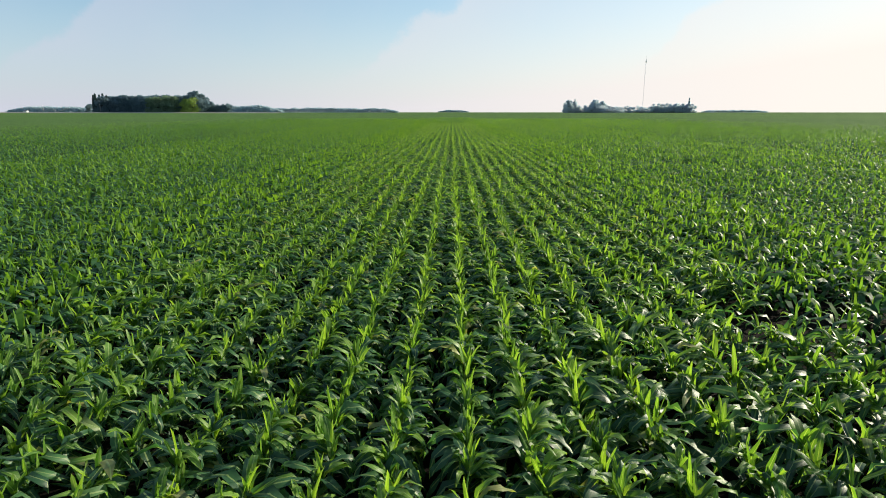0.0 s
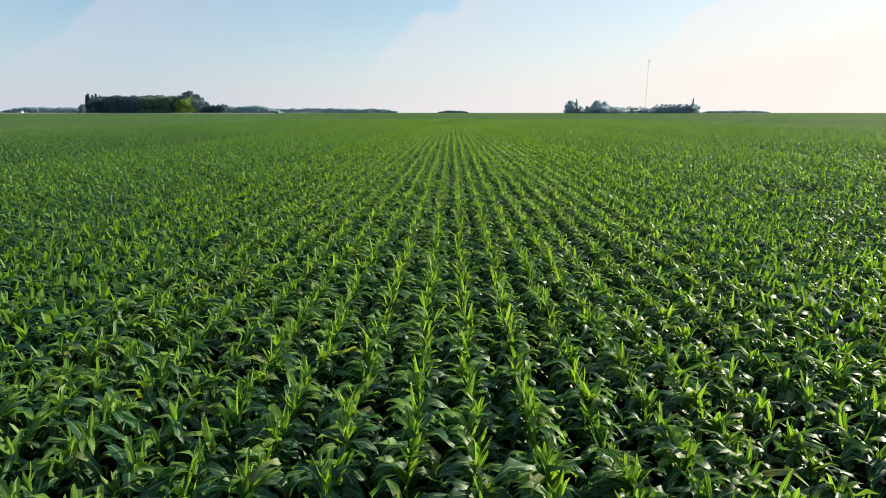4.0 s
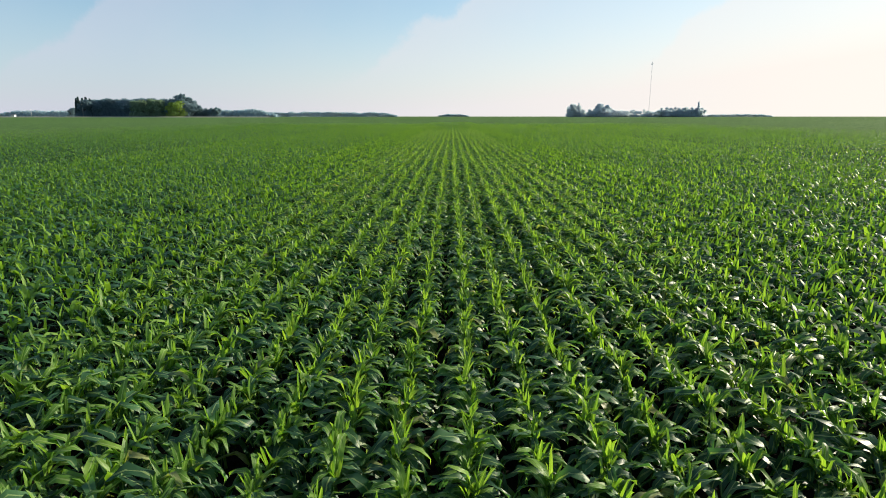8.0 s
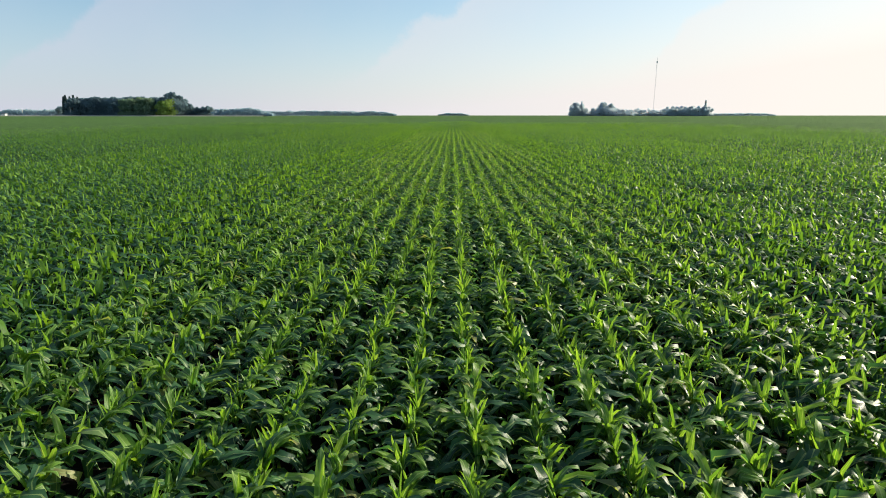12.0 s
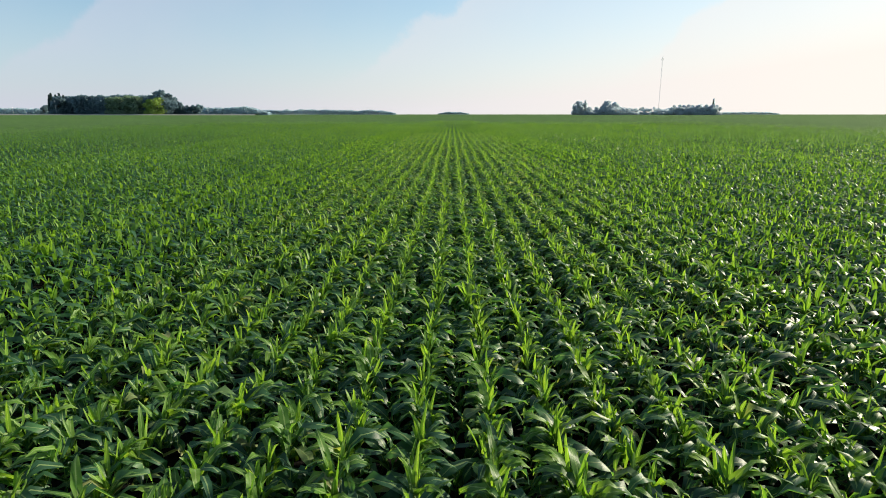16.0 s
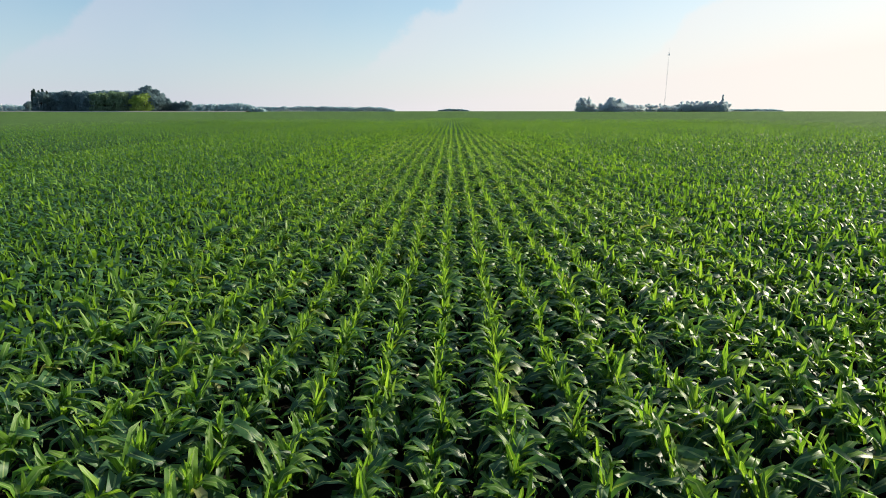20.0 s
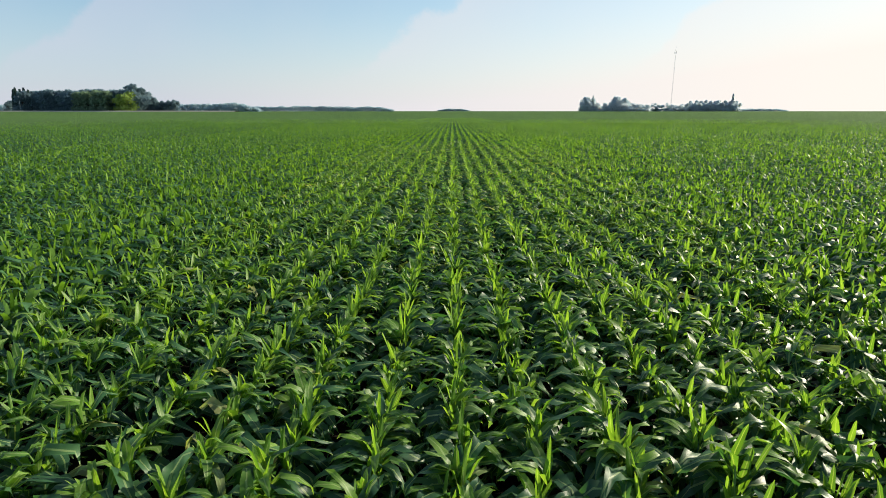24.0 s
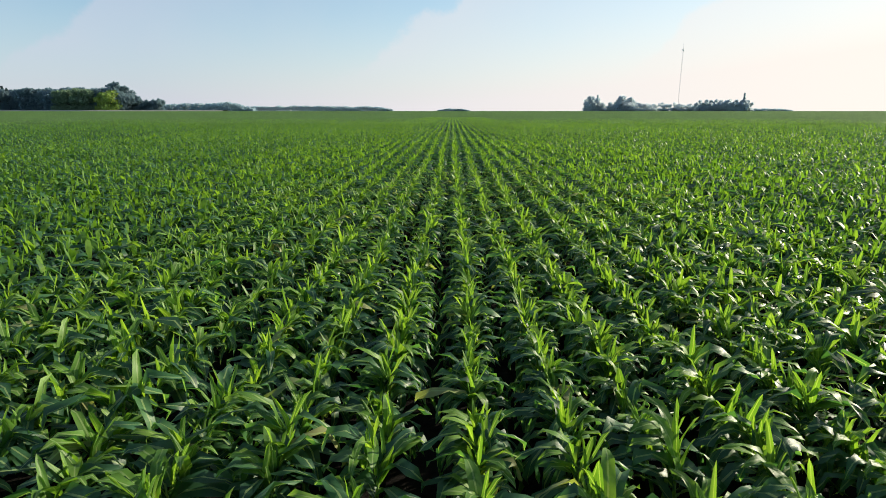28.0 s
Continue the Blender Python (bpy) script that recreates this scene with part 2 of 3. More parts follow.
def plant_leaves(seed, low, young, stations, across, wide=1.0, whorl=1.0):
    """The leaves of one plant: the broad ones that arch over and hang, mostly across the row, then the upright whorl; and its stalk."""
    r = np.random.default_rng(seed)
    plane = r.normal(0, 0.5)
    tall = r.uniform(0.94, 1.08)
    out = []
    for i in range(low):
        f = ((i + 0.5) / low) ** 0.7
        azim = plane + np.pi * (i % 2) + r.normal(0, 0.5)
        elev, bend = radians(r.uniform(40, 66) + 14 * f), radians(r.uniform(115, 215))
        length, width = tall * (0.55 - 0.15 * f) * r.uniform(0.75, 1.12), r.uniform(0.058, 0.09)
        base = (0.0, 0.0, tall * (0.08 + 0.29 * f))
        out.append(blade(r, base, azim, elev, length, width * wide, bend, stations, across, r.normal(0, 0.2), 0.028, r.uniform(0.85, 1.4)))
    for i in range(young):
        azim = plane + np.pi * (i % 2) + r.normal(0, 0.9)
        pegs = stations
        if i % 2 or i == 6:
            pegs = stations if len(stations) < 4 else BLUNT
            # an upright blade of the heart, still half rolled
            elev, bend, curl = radians(r.uniform(74, 94)), radians(r.uniform(0, 45)), 1.5
            length, width = tall * r.uniform(0.20, 0.31), r.uniform(0.028, 0.050)
        else:
            # a broad young blade that leans out of the heart and tips over at its end
            elev, bend, curl = radians(r.uniform(58, 82)), radians(r.uniform(70, 185)), r.uniform(1.4, 2.5)
            length, width = tall * r.uniform(0.27, 0.39), r.uniform(0.046, 0.070)
        root = (r.normal(0, 0.012), r.normal(0, 0.03), tall * r.uniform(0.26, 0.35))
        v, t, u, _ = blade(r, root, azim, elev, length * whorl, width * wide, bend, pegs, across, r.normal(0, 0.12), 0.014, curl)
        out.append((v, t, u, 1))
    return out, stalk(tall * 0.38, 0.014)


def joined(pieces):
    v, t, u, m, n = [], [], [], [], 0
    for a, b, c, d in pieces:
        v.append(a), t.append(b + n), u.append(c), m.append(np.full(len(b), d))
        n += len(a)
    return np.concatenate(v), np.concatenate(t), np.concatenate(u), np.concatenate(m)


def sown(plants, templates):
    """All plants (x, y, turn, size) as one array of vertices and triangles; each takes a template at random."""
    pick = rng.integers(0, len(templates), len(plants))
    vs, ts, us, ms, n = [], [], [], [], 0
    for k, (v, t, u, d) in enumerate(templates):
        p = plants[pick == k]
        if not len(p):
            continue
        c, s, size = np.cos(p[:, 2])[:, None], np.sin(p[:, 2])[:, None], p[:, 3][:, None]
        lean = rng.normal(0, 0.07, (len(p), 2))
        x = (c * v[:, 0] - s * v[:, 1]) * size + p[:, :1] + lean[:, :1] * v[:, 2]
        y = (s * v[:, 0] + c * v[:, 1]) * size + p[:, 1:2] + lean[:, 1:] * v[:, 2]
        z = v[:, 2] * size
        vs.append(np.stack((x, y, z), -1).reshape(-1, 3))
        ts.append((t[None] + (np.arange(len(p)) * len(v))[:, None, None] + n).reshape(-1, 3))
        us.append(np.tile(u, (len(p), 1)))
        ms.append(np.tile(d, len(p)))
        n += len(p) * len(v)
    return np.concatenate(vs), np.concatenate(ts), np.concatenate(us), np.concatenate(ms)


ROW = 0.56          # spacing of the planted rows
MID = -0.28         # the line between the two rows under the camera's way


def stand(x0, x1, y0, y1, gap, keep=None, fan=True):
    """Plants of all rows whose distance from MID lies in x0..x1, as (x, y, turn, size), within what the walk looks at."""
    out = []
    first, last = math.ceil((MID - x1) / ROW), math.floor((MID + x1) / ROW)
    for i in range(first, last + 1):
        x = i * ROW
        if not x0 <= abs(x - MID) < x1:
            continue
        a = max(y0, (abs(x) - 4.0) / 0.82) if fan else y0
        if a >= y1:
            continue
        y = np.arange(a, y1, gap)
        y = y + rng.normal(0, gap * 0.18, len(y))
        xs = x + rng.normal(0, 0.018, len(y)) + 0.03 * np.sin(y * 0.21 + i * 1.7)
        turn = rng.choice((0, np.pi), len(y)) + rng.normal(0, 0.25, len(y))
        size = rng.normal(1.0, 0.09, len(y)) * (1 + 0.07 * np.sin(y * 0.13 + i * 0.31) * np.cos(x * 0.4))
        p = np.c_[xs, y, turn, size]
        out.append(p[rng.random(len(y)) > 0.04])
    p = np.concatenate(out)
    return p if keep is None else p[keep(p)]


# poor spots in the stand: x, y and their half widths
POOR = ((4.7, 7.6, 1.5, 1.0), (7.2, 8.8, 0.9, 0.5), (13.2, 33, 1.8, 1.4), (17.5, 29, 3.4, 0.9), (10, 66, 2.2, 1.2), (14.6, 66, 2.0, 1.4), (20, 64, 2.5, 1.0),
        (36.5, 77, 4.0, 1.6), (48, 107, 1.7, 4.0), (6.4, 125, 1.2, 0.8), (14.6, 99, 2.0, 1.4), (9.0, 104, 1.6, 1.0), (23, 120, 3.0, 2.0), (16, 148, 3.0, 2.0), (-9, 44, 1.4, 0.7))


def thin(p):
    """Leaves out most plants on the poor spots."""
    keep = np.ones(len(p), bool)
    for x, y, a, b in POOR:
        d = ((p[:, 0] - x) / a) ** 2 + ((p[:, 1] - y) / b) ** 2
        d += 0.5 * np.sin(p[:, 0] * 3.1) * np.sin(p[:, 1] * 2.3)
        keep &= (d > 1) | (rng.random(len(p)) < 0.3)
    return keep


def corn_stuff(name, label, plants, templates, material):
    v, t, u, m = sown(plants, templates)
    return tagged(new(name, mesh_of(name, v, t, material, u, slots=m)), label, "corn", kind="stuff")


LOD0 = [joined([*l, s]) for l, s in (plant_leaves(100 + i, 7, 6, FULL, 2, 1.04, 1.03) for i in range(28))]
LOD1 = [joined(plant_leaves(200 + i, 6, 5, MIDWAY, 2, 1.05)[0]) for i in range(24)]
LOD1B = [joined(plant_leaves(250 + i, 5, 4, MIDWAY, 1, 1.1, 0.95)[0]) for i in range(24)]
LOD2 = [joined(plant_leaves(300 + i, 4, 3, MIDWAY, 1, 1.2, 0.9)[0]) for i in range(20)]
LOD3 = [joined(plant_leaves(400 + i, 3, 2, FEW, 1, 1.42, 0.8)[0]) for i in range(16)]

near = stand(0, 2.0, 2.0, 134, 0.14, thin)


def singled(p):
    return (np.abs(p[:, 0] - MID) < 0.5) & ((p[:, 1] < 14) | (p[:, 1] > 124)) & (p[:, 1] > 3)


alone = singled(near)
corn_stuff("corn_rows", "dense young green corn plants standing in rows on dark soil", near[~alone], LOD0, (CORN, YOUNG))
corn_stuff("corn_rows", "rows of knee-high green corn to both sides", np.concatenate((stand(2.0, 5.2, 1.0, 142, 0.14, thin), stand(0, 2.0, 134, 146, 0.14))), LOD1, (CORN, YOUNG))
corn_stuff("corn_rows", "closed rows of knee-high green corn", np.concatenate((stand(5.2, 9.0, 1.0, 156, 0.15, thin), stand(0, 2.0, 146, 164, 0.15), stand(2.0, 5.2, 142, 164, 0.15))), LOD1B, (CORN_FAR, YOUNG_FAR))
side = np.concatenate((stand(9.0, 24, 1, 170, 0.25, thin), stand(0, 5.2, 164, 184, 0.2), stand(5.2, 9.0, 156, 184, 0.22, thin), stand(9.0, 24, 170, 184, 0.26)))
corn_stuff("corn_rows", "rows of green corn further out in the field", side, LOD2, (CORN_FAR, YOUNG_FAR))


def unseen(p):
    """Where no row is sown yet: behind the start and out to its sides."""
    return p[:, 1] < np.maximum(np.where(np.abs(p[:, 0] - MID) < 2.0, 2.0, 1.0), (np.abs(p[:, 0]) - 4.0) / 0.82)


beside = np.concatenate((stand(0, 12, -24, 12, 0.25, unseen, False), stand(12, 50, -24, 60, 0.9, unseen, False)))
fringe = np.concatenate((stand(50, 95, -24, 290, 1.0), stand(9, 50, 220, 290, 0.9)))
fade = np.maximum((np.abs(fringe[:, 0]) - 50) / 45, (fringe[:, 1] - 220) / 70)
fringe = fringe[rng.random(len(fringe)) > fade]
far = np.concatenate((stand(24, 50, 1, 220, 0.6, thin), stand(0, 24, 184, 220, 0.38), stand(0, 9, 220, 300, 0.5), fringe, beside))
corn_stuff("corn_rows", "distant rows of green corn closing to a carpet", far, LOD3, (CORN_FAR, YOUNG_FAR))


def corn_plant(seed):
    leaves, stem = plant_leaves(seed, 7, 6, FULL, 2, 1.04, 1.03)
    top = tagged(new("corn_plant"), "young green corn plant with arching leaves on dark soil", "corn plant", "corn plants in the rows")
    ob = new("stalk", mesh_of("stalk", stem[0], stem[1], STALK))
    ob.parent = top
    for v, t, u, young in leaves:
        ob = new("young_leaf" if young else "leaf", mesh_of("leaf", v, t, YOUNG if young else CORN, u))
        ob.parent = top
    return top


kinds = [corn_plant(100 + i) for i in range(14)]
for i, (x, y, turn, size) in enumerate(near[alone]):
    m = pose(x, y, 0, 0, 0, math.degrees(turn)) @ Matrix.Scale(size, 4)
    if i < len(kinds):
        kinds[i].matrix_basis = m
    else:
        ob = copy_thing(kinds[i % len(kinds)], pose(x, y, 0, 0, 0, math.degrees(turn)))
        ob.scale = (size, size, size)


# ---- ground and far field ----
def rise(y):
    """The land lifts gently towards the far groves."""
    f = min(1.0, max(0.0, (y - 280) / 250))
    return 1.9 * f * f * (3 - 2 * f)


LINES = (-2000, -300, -24, 219, 305, 330, 355, 380, 405, 430, 455, 480, 505, 534, 690, 1200, 4800)


def strip(name, left, right, z, material, label, category, kind, lines):
    """A sheet over the lines of the plan, between two edges that may follow y."""
    bm = bmesh.new()
    rows = [[bm.verts.new((e(y), y, z + rise(y))) for e in (left, right)] for y in lines]
    for a, b in zip(rows, rows[1:]):
        bm.faces.new((a[0], a[1], b[1], b[0]))
    for f in bm.faces:
        f.smooth = True
    return tagged(part(name, bm, material, None), label, category, kind=kind)


def mead_material():
    k = Mat("far_grass", 0.8, 0.2)
    p = k.where()
    n = k.noise(0.02, 5, 0.6, p)
    k.put(k.b.inputs["Base Color"], k.ramp(n, ((0.35, (0.06, 0.12, 0.03)), (0.6, (0.11, 0.17, 0.05)), (0.75, (0.2, 0.2, 0.08)))))
    k.bump(k.noise(1.5, 5, 0.7, p), 0.6, 0.4)
    return k.m


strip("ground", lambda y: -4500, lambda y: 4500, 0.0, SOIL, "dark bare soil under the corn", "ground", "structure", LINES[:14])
strip("ground", lambda y: -4500, lambda y: 4500, 0.0, mead_material(), "far green farmland reaching to the skyline", "ground", "structure", LINES[13:])


def far_canopy():
    """The closed canopy past the rows that are built plant by plant: a sheet with an opening where they stand."""
    bm = bmesh.new()
    done = {}

    def v(x, y, z=0.38):
        if (x, y) not in done:
            done[x, y] = bm.verts.new((x, y, z + rise(y)))
        return done[x, y]

    for y0, y1 in zip(LINES[1:], LINES[2:15]):
        w, e = (-900, 900) if y1 <= 534 else (-150, 900)
        if -24 <= y0 and y1 <= 219:
            for side_x, low, high in ((w, MID - 49.5, MID - 70), (e, MID + 49.5, MID + 70)):
                bm.faces.new((v(side_x, y0), v(high, y0), v(high, y1), v(side_x, y1)))
                bm.faces.new((v(high, y0), v(low, y0, 0.13), v(low, y1, 0.13), v(high, y1)))
        else:
            bm.faces.new((v(w, y0), v(e, y0), v(e, y1), v(w, y1)))
    bmesh.ops.recalc_face_normals(bm, faces=bm.faces)
    bm.faces.ensure_lookup_table()
    for f in bm.faces:
        f.smooth = True
    return tagged(part("corn_field", bm, CANOPY, None), "far green corn canopy reaching to the groves", "corn", kind="stuff")


far_canopy()


# A darker copy of the canopy greens, with the shade between rows painted in.
LOWER = canopy_material("shaded_lower_leaves", (0.012, 0.03, 0.01), (0.025, 0.06, 0.016), (0.05, 0.10, 0.025))


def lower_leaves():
    """The low leaves between the outer rows, too dense to tell apart: a flat sheet with shade in its colour."""
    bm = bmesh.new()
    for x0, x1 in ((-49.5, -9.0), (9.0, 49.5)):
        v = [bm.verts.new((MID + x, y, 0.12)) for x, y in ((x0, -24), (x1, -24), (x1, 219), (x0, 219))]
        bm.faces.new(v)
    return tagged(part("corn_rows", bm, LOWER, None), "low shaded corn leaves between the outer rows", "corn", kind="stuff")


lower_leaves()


def gravel_material():
    k = Mat("pale_gravel", 0.9, 0.2)
    k.put(k.b.inputs["Base Color"], k.ramp(k.noise(3, 5), ((0.3, (0.30, 0.28, 0.24)), (0.7, (0.45, 0.42, 0.36)))))
    return k.m


def gravel_road():
    """A raised gravel road before the farm grove."""
    bm = bmesh.new()
    z = rise(541)
    section = ((-5.0, -0.02), (-3.0, 0.95), (0, 1.02), (3.0, 0.95), (5.0, -0.02))
    rows = [[bm.verts.new((x, y + dy, z + dz)) for dy, dz in section] for x, y in ((-1400, 541), (-700, 541), (-350, 541), (-300, 530), (-240, 517), (-190, 512), (-150, 510))]
    for a, b in zip(rows, rows[1:]):
        for i in range(4):
            bm.faces.new((a[i], b[i], b[i + 1], a[i + 1]))
    return tagged(part("road", bm, gravel_material(), None), "pale gravel farm road on a low bank", "road", kind="structure")


gravel_road()


# ---- trees ----
def bark_material():
    k = Mat("bark", 0.9, 0.2)
    k.put(k.b.inputs["Base Color"], k.ramp(k.noise(6, 6), ((0.3, (0.05, 0.04, 0.03)), (0.7, (0.13, 0.10, 0.08)))))
    return k.m


BARK = bark_material()
# Bluish: haze before the farm grove is put into this leaf colour.
GROVE = leaf_material("grove_leaf", (0.115, 0.168, 0.205), (0.126, 0.182, 0.216), (0.14, 0.20, 0.228), (1.8, 1.85, 1.8), 0.5, 0.9, 0.02, 0.4)
# The sun on the front trees is put into these two lighter greens.
MEDIUM = leaf_material("sunlit_mid_leaf", (0.13, 0.19, 0.14), (0.155, 0.22, 0.155), (0.18, 0.25, 0.17), (1.7, 1.75, 1.5), 0.36, 0.8, 0.15, 0.4)
BRIGHT = leaf_material("sunlit_bright_leaf", (0.20, 0.28, 0.085), (0.24, 0.325, 0.10), (0.28, 0.37, 0.115), (1.8, 1.85, 1.2), 0.36, 0.7, 0.2, 0.4)
SPRUCE = leaf_material("spruce_needles", (0.06, 0.10, 0.11), (0.075, 0.115, 0.125), (0.09, 0.135, 0.135), (1.3, 1.4, 1.2), 0.25, 0.85, 0.12, 0.4)
# Pale blue-grey: the haze of the air is mixed into these base colours.
HAZED = leaf_material("hazed_far_grove_leaf", (0.41, 0.475, 0.52), (0.42, 0.485, 0.53), (0.43, 0.495, 0.54), (1.6, 1.55, 1.55), 0.6, 0.9, 0.05, 0.3)


def limb_mesh(name, lines):
    """Tapered limbs along pairs of points with their two radii, in one mesh."""
    vs, ts, n = [], [], 0
    for a, b, ra, rb in lines:
        a, b = np.array(a), np.array(b)
        d = (b - a) / np.linalg.norm(b - a)
        u = np.cross(d, (0.3, 0.9, 0.1))
        u /= np.linalg.norm(u)
        w = np.cross(d, u)
        k = np.arange(6) * np.pi / 3
        ring = np.cos(k)[:, None] * u + np.sin(k)[:, None] * w
        vs += [a + ring * ra, b + ring * rb]
        for i in range(6):
            j = (i + 1) % 6
            ts += [(n + i, n + j, n + 6 + j), (n + i, n + 6 + j, n + 6 + i)]
        n += 12
    return mesh_of(name, np.concatenate(vs), np.array(ts), BARK)


def clumps(r, centres, size):
    """A bent leaf clump, two triangles, at each centre, turned at random."""
    n = len(centres)
    a = r.normal(size=(n, 3))
    a /= np.linalg.norm(a, axis=1)[:, None]
    b = np.cross(a, r.normal(size=(n, 3)))
    b /= np.linalg.norm(b, axis=1)[:, None]
    s = size * r.uniform(0.5, 1.3, n)[:, None]
    fold = np.cross(a, b) * s * 0.4
    v = np.stack((centres - a * s, centres + b * s * 0.8 + fold, centres + a * s, centres - b * s * 0.8 + fold), 1).reshape(-1, 3)
    k = np.arange(n)[:, None] * 4
    return v, np.concatenate((k + (0, 1, 2), k + (0, 2, 3)))


def broad_tree(seed, tall, spread, material, count=1700):
    """A broad-leaved tree: trunk, limbs and an uneven crown of clumps with gaps."""
    r = np.random.default_rng(seed)
    top = new("tree")
    fork = tall * r.uniform(0.2, 0.28)
    lobes, lines = [], [((0, 0, -0.2), (0, 0, fork), 0.028 * tall, 0.02 * tall), ((0, 0, fork), (r.normal(0, 0.3), r.normal(0, 0.3), tall * 0.8), 0.02 * tall, 0.004 * tall)]
    for i in range(17):
        z = tall * (r.uniform(0.04, 0.84) if i % 3 else r.uniform(0.04, 0.25))
        reach = spread * math.sqrt(max(0.05, 1 - ((z / tall - 0.45) / 0.52) ** 2)) * r.uniform(0.35, 0.8)
        a = i * 2.4 + r.normal(0, 0.3)
        c = (reach * math.cos(a), reach * math.sin(a), z)
        lobes.append((c, tall * r.uniform(0.15, 0.23)))
        lines.append(((0, 0, max(fork, z * 0.6)), c, 0.011 * tall, 0.003 * tall))
    lobes.append(((0, 0, tall * 0.86), tall * 0.14))
    pts = []
    for c, rad in lobes:
        d = r.normal(size=(count // 10, 3))
        d /= np.linalg.norm(d, axis=1)[:, None]
        pts.append(np.array(c) + d * rad * r.uniform(0.55, 1.08, (len(d), 1)) * (1, 1, 0.85))
    pts = np.concatenate(pts)
    pts = pts[(pts[:, 2] > tall * 0.01) & (pts[:, 2] < tall)]
    ob = new("trunk", limb_mesh("trunk", lines))
    ob.parent = top
    v, t = clumps(r, pts, tall * 0.047)
    ob = new("crown", mesh_of("crown", v, t, material, smooth=False))
    ob.parent = top
    return top


def spruce_tree(seed, tall, material, count=800):
    """A narrow conifer: whorls of drooping boughs that shorten to a spire."""
    r = np.random.default_rng(seed)
    top = new("spruce")
    ob = new("trunk", limb_mesh("trunk", [((0, 0, -0.2), (0, 0, tall * 0.97), 0.018 * tall, 0.003 * tall)]))
    ob.parent = top
    f = r.beta(1.0, 1.5, count)
    reach = tall * 0.145 * (1 - f) ** 0.85 * (0.75 + 0.25 * np.sin(f * 60)) * r.uniform(0.3, 1.05, count)
    a = r.uniform(0, 2 * np.pi, count)
    pts = np.c_[reach * np.cos(a), reach * np.sin(a), tall * (0.05 + 0.93 * f) - reach * 0.25]
    v, t = clumps(r, pts, tall * 0.05)
    ob = new("crown", mesh_of("crown", v, t, material, smooth=False))
    ob.parent = top
    return top


def planted(source, places, label, category, group, sizes):
    """Puts the source at the first place and copies at the others; sizes are heights over the source's own."""
    tagged(source, label, category, group)
    for i, ((x, y), size) in enumerate(zip(places, sizes)):
        m = pose(x, y, rise(y), 0, 0, (i * 137) % 360)
        ob = source if i == 0 else copy_thing(source, m)
        ob.matrix_basis = m @ Matrix.Scale(size, 4)


tr = np.random.default_rng(21)


def along(x0, y0, x1, y1, n, jx=1.5, jy=6.0):
    f = (np.arange(n) + 0.5) / n
    return [(x0 + (x1 - x0) * k + tr.normal(0, jx), y0 + (y1 - y0) * k + abs(tr.normal(0, jy))) for k in f]


# the farm grove behind the road
FARM = "trees of the farm grove"
planted(spruce_tree(31, 18.0, SPRUCE), along(-354, 570, -332, 563, 5, 0.8, 1.5), "dark pointed spruce at the end of a farm grove", "spruce", FARM, (1.0, 1.07, 0.99, 1.05, 0.97))
planted(broad_tree(41, 16.0, 6.0, GROVE), along(-364, 573, -338, 561, 6), "low dark broadleaf tree at the edge of a grove", "tree", FARM, (0.5, 0.58, 0.66, 0.74, 0.8, 0.84))
for seed, n, off in ((42, 13, 0), (43, 12, 3), (44, 11, 9)):
    planted(broad_tree(seed, 16.5, 6.5, GROVE), along(-340, 566 + off, -246, 536 + off, n), "dense dark green broadleaf tree in a farm grove", "tree", FARM, tr.uniform(0.9, 1.06, n))
planted(broad_tree(45, 14.5, 6.0, BRIGHT), [(-235, 528), (-241, 529)], "yellow-green sunlit tree before a dark grove", "tree", FARM, (1.0, 0.9))
planted(broad_tree(49, 15.5, 6.0, MEDIUM), [(-262, 533), (-270, 536), (-254, 531), (-278, 538)], "mid-green tree catching sun before a dark grove", "tree", FARM, (1.0, 0.95, 0.97, 0.92))
planted(broad_tree(46, 20.0, 8.0, GROVE), [(-234, 534), (-241, 540), (-230, 537), (-222, 539), (-217, 540)], "tall rounded dark tree at the end of a grove", "tree", FARM, (1.02, 0.98, 0.9, 0.55, 0.42))
planted(broad_tree(47, 9.0, 4.5, GROVE), [(-206, 536), (-217, 540), (-212, 540)], "small rounded tree at the low end of a grove", "tree", FARM, (1.0, 0.8, 0.95))
planted(broad_tree(48, 3.0, 1.6, GROVE, 300), [(-188, 538)], "lone dark shrub at the edge of the corn", "shrub", "", (1.0,))

# the grove further off; its haze is in the leaf colour
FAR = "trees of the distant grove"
planted(broad_tree(51, 18.0, 8.0, HAZED), [(164, 837), (176, 842), (200, 833), (211, 830), (190, 838)], "rounded blue-grey tree in a hazy distant grove", "tree", FAR, (1.0, 0.9, 1.02, 0.92, 0.6))
planted(spruce_tree(52, 21.0, HAZED), [(174, 838), (276, 690)], "thin pointed tree in a hazy distant grove", "spruce", FAR, (0.95, 0.85))
planted(broad_tree(53, 9.0, 6.0, HAZED, 1300), along(182, 835, 272, 760, 18, 2.0, 6.0) + [(256, 770), (262, 768), (250, 774), (222, 830), (229, 826), (236, 820)], "low blue-grey tree in a hazy distant grove", "tree", FAR, [*tr.uniform(0.8, 1.2, 18), 0.8, 0.75, 0.85, 0.95, 1.05, 0.95])
planted(broad_tree(54, 10.6, 5.5, HAZED), along(236, 694, 282, 686, 13, 1.0, 3.0), "blue-grey tree of an even hazy shelter belt", "tree", FAR, tr.uniform(0.98, 1.1, 13))


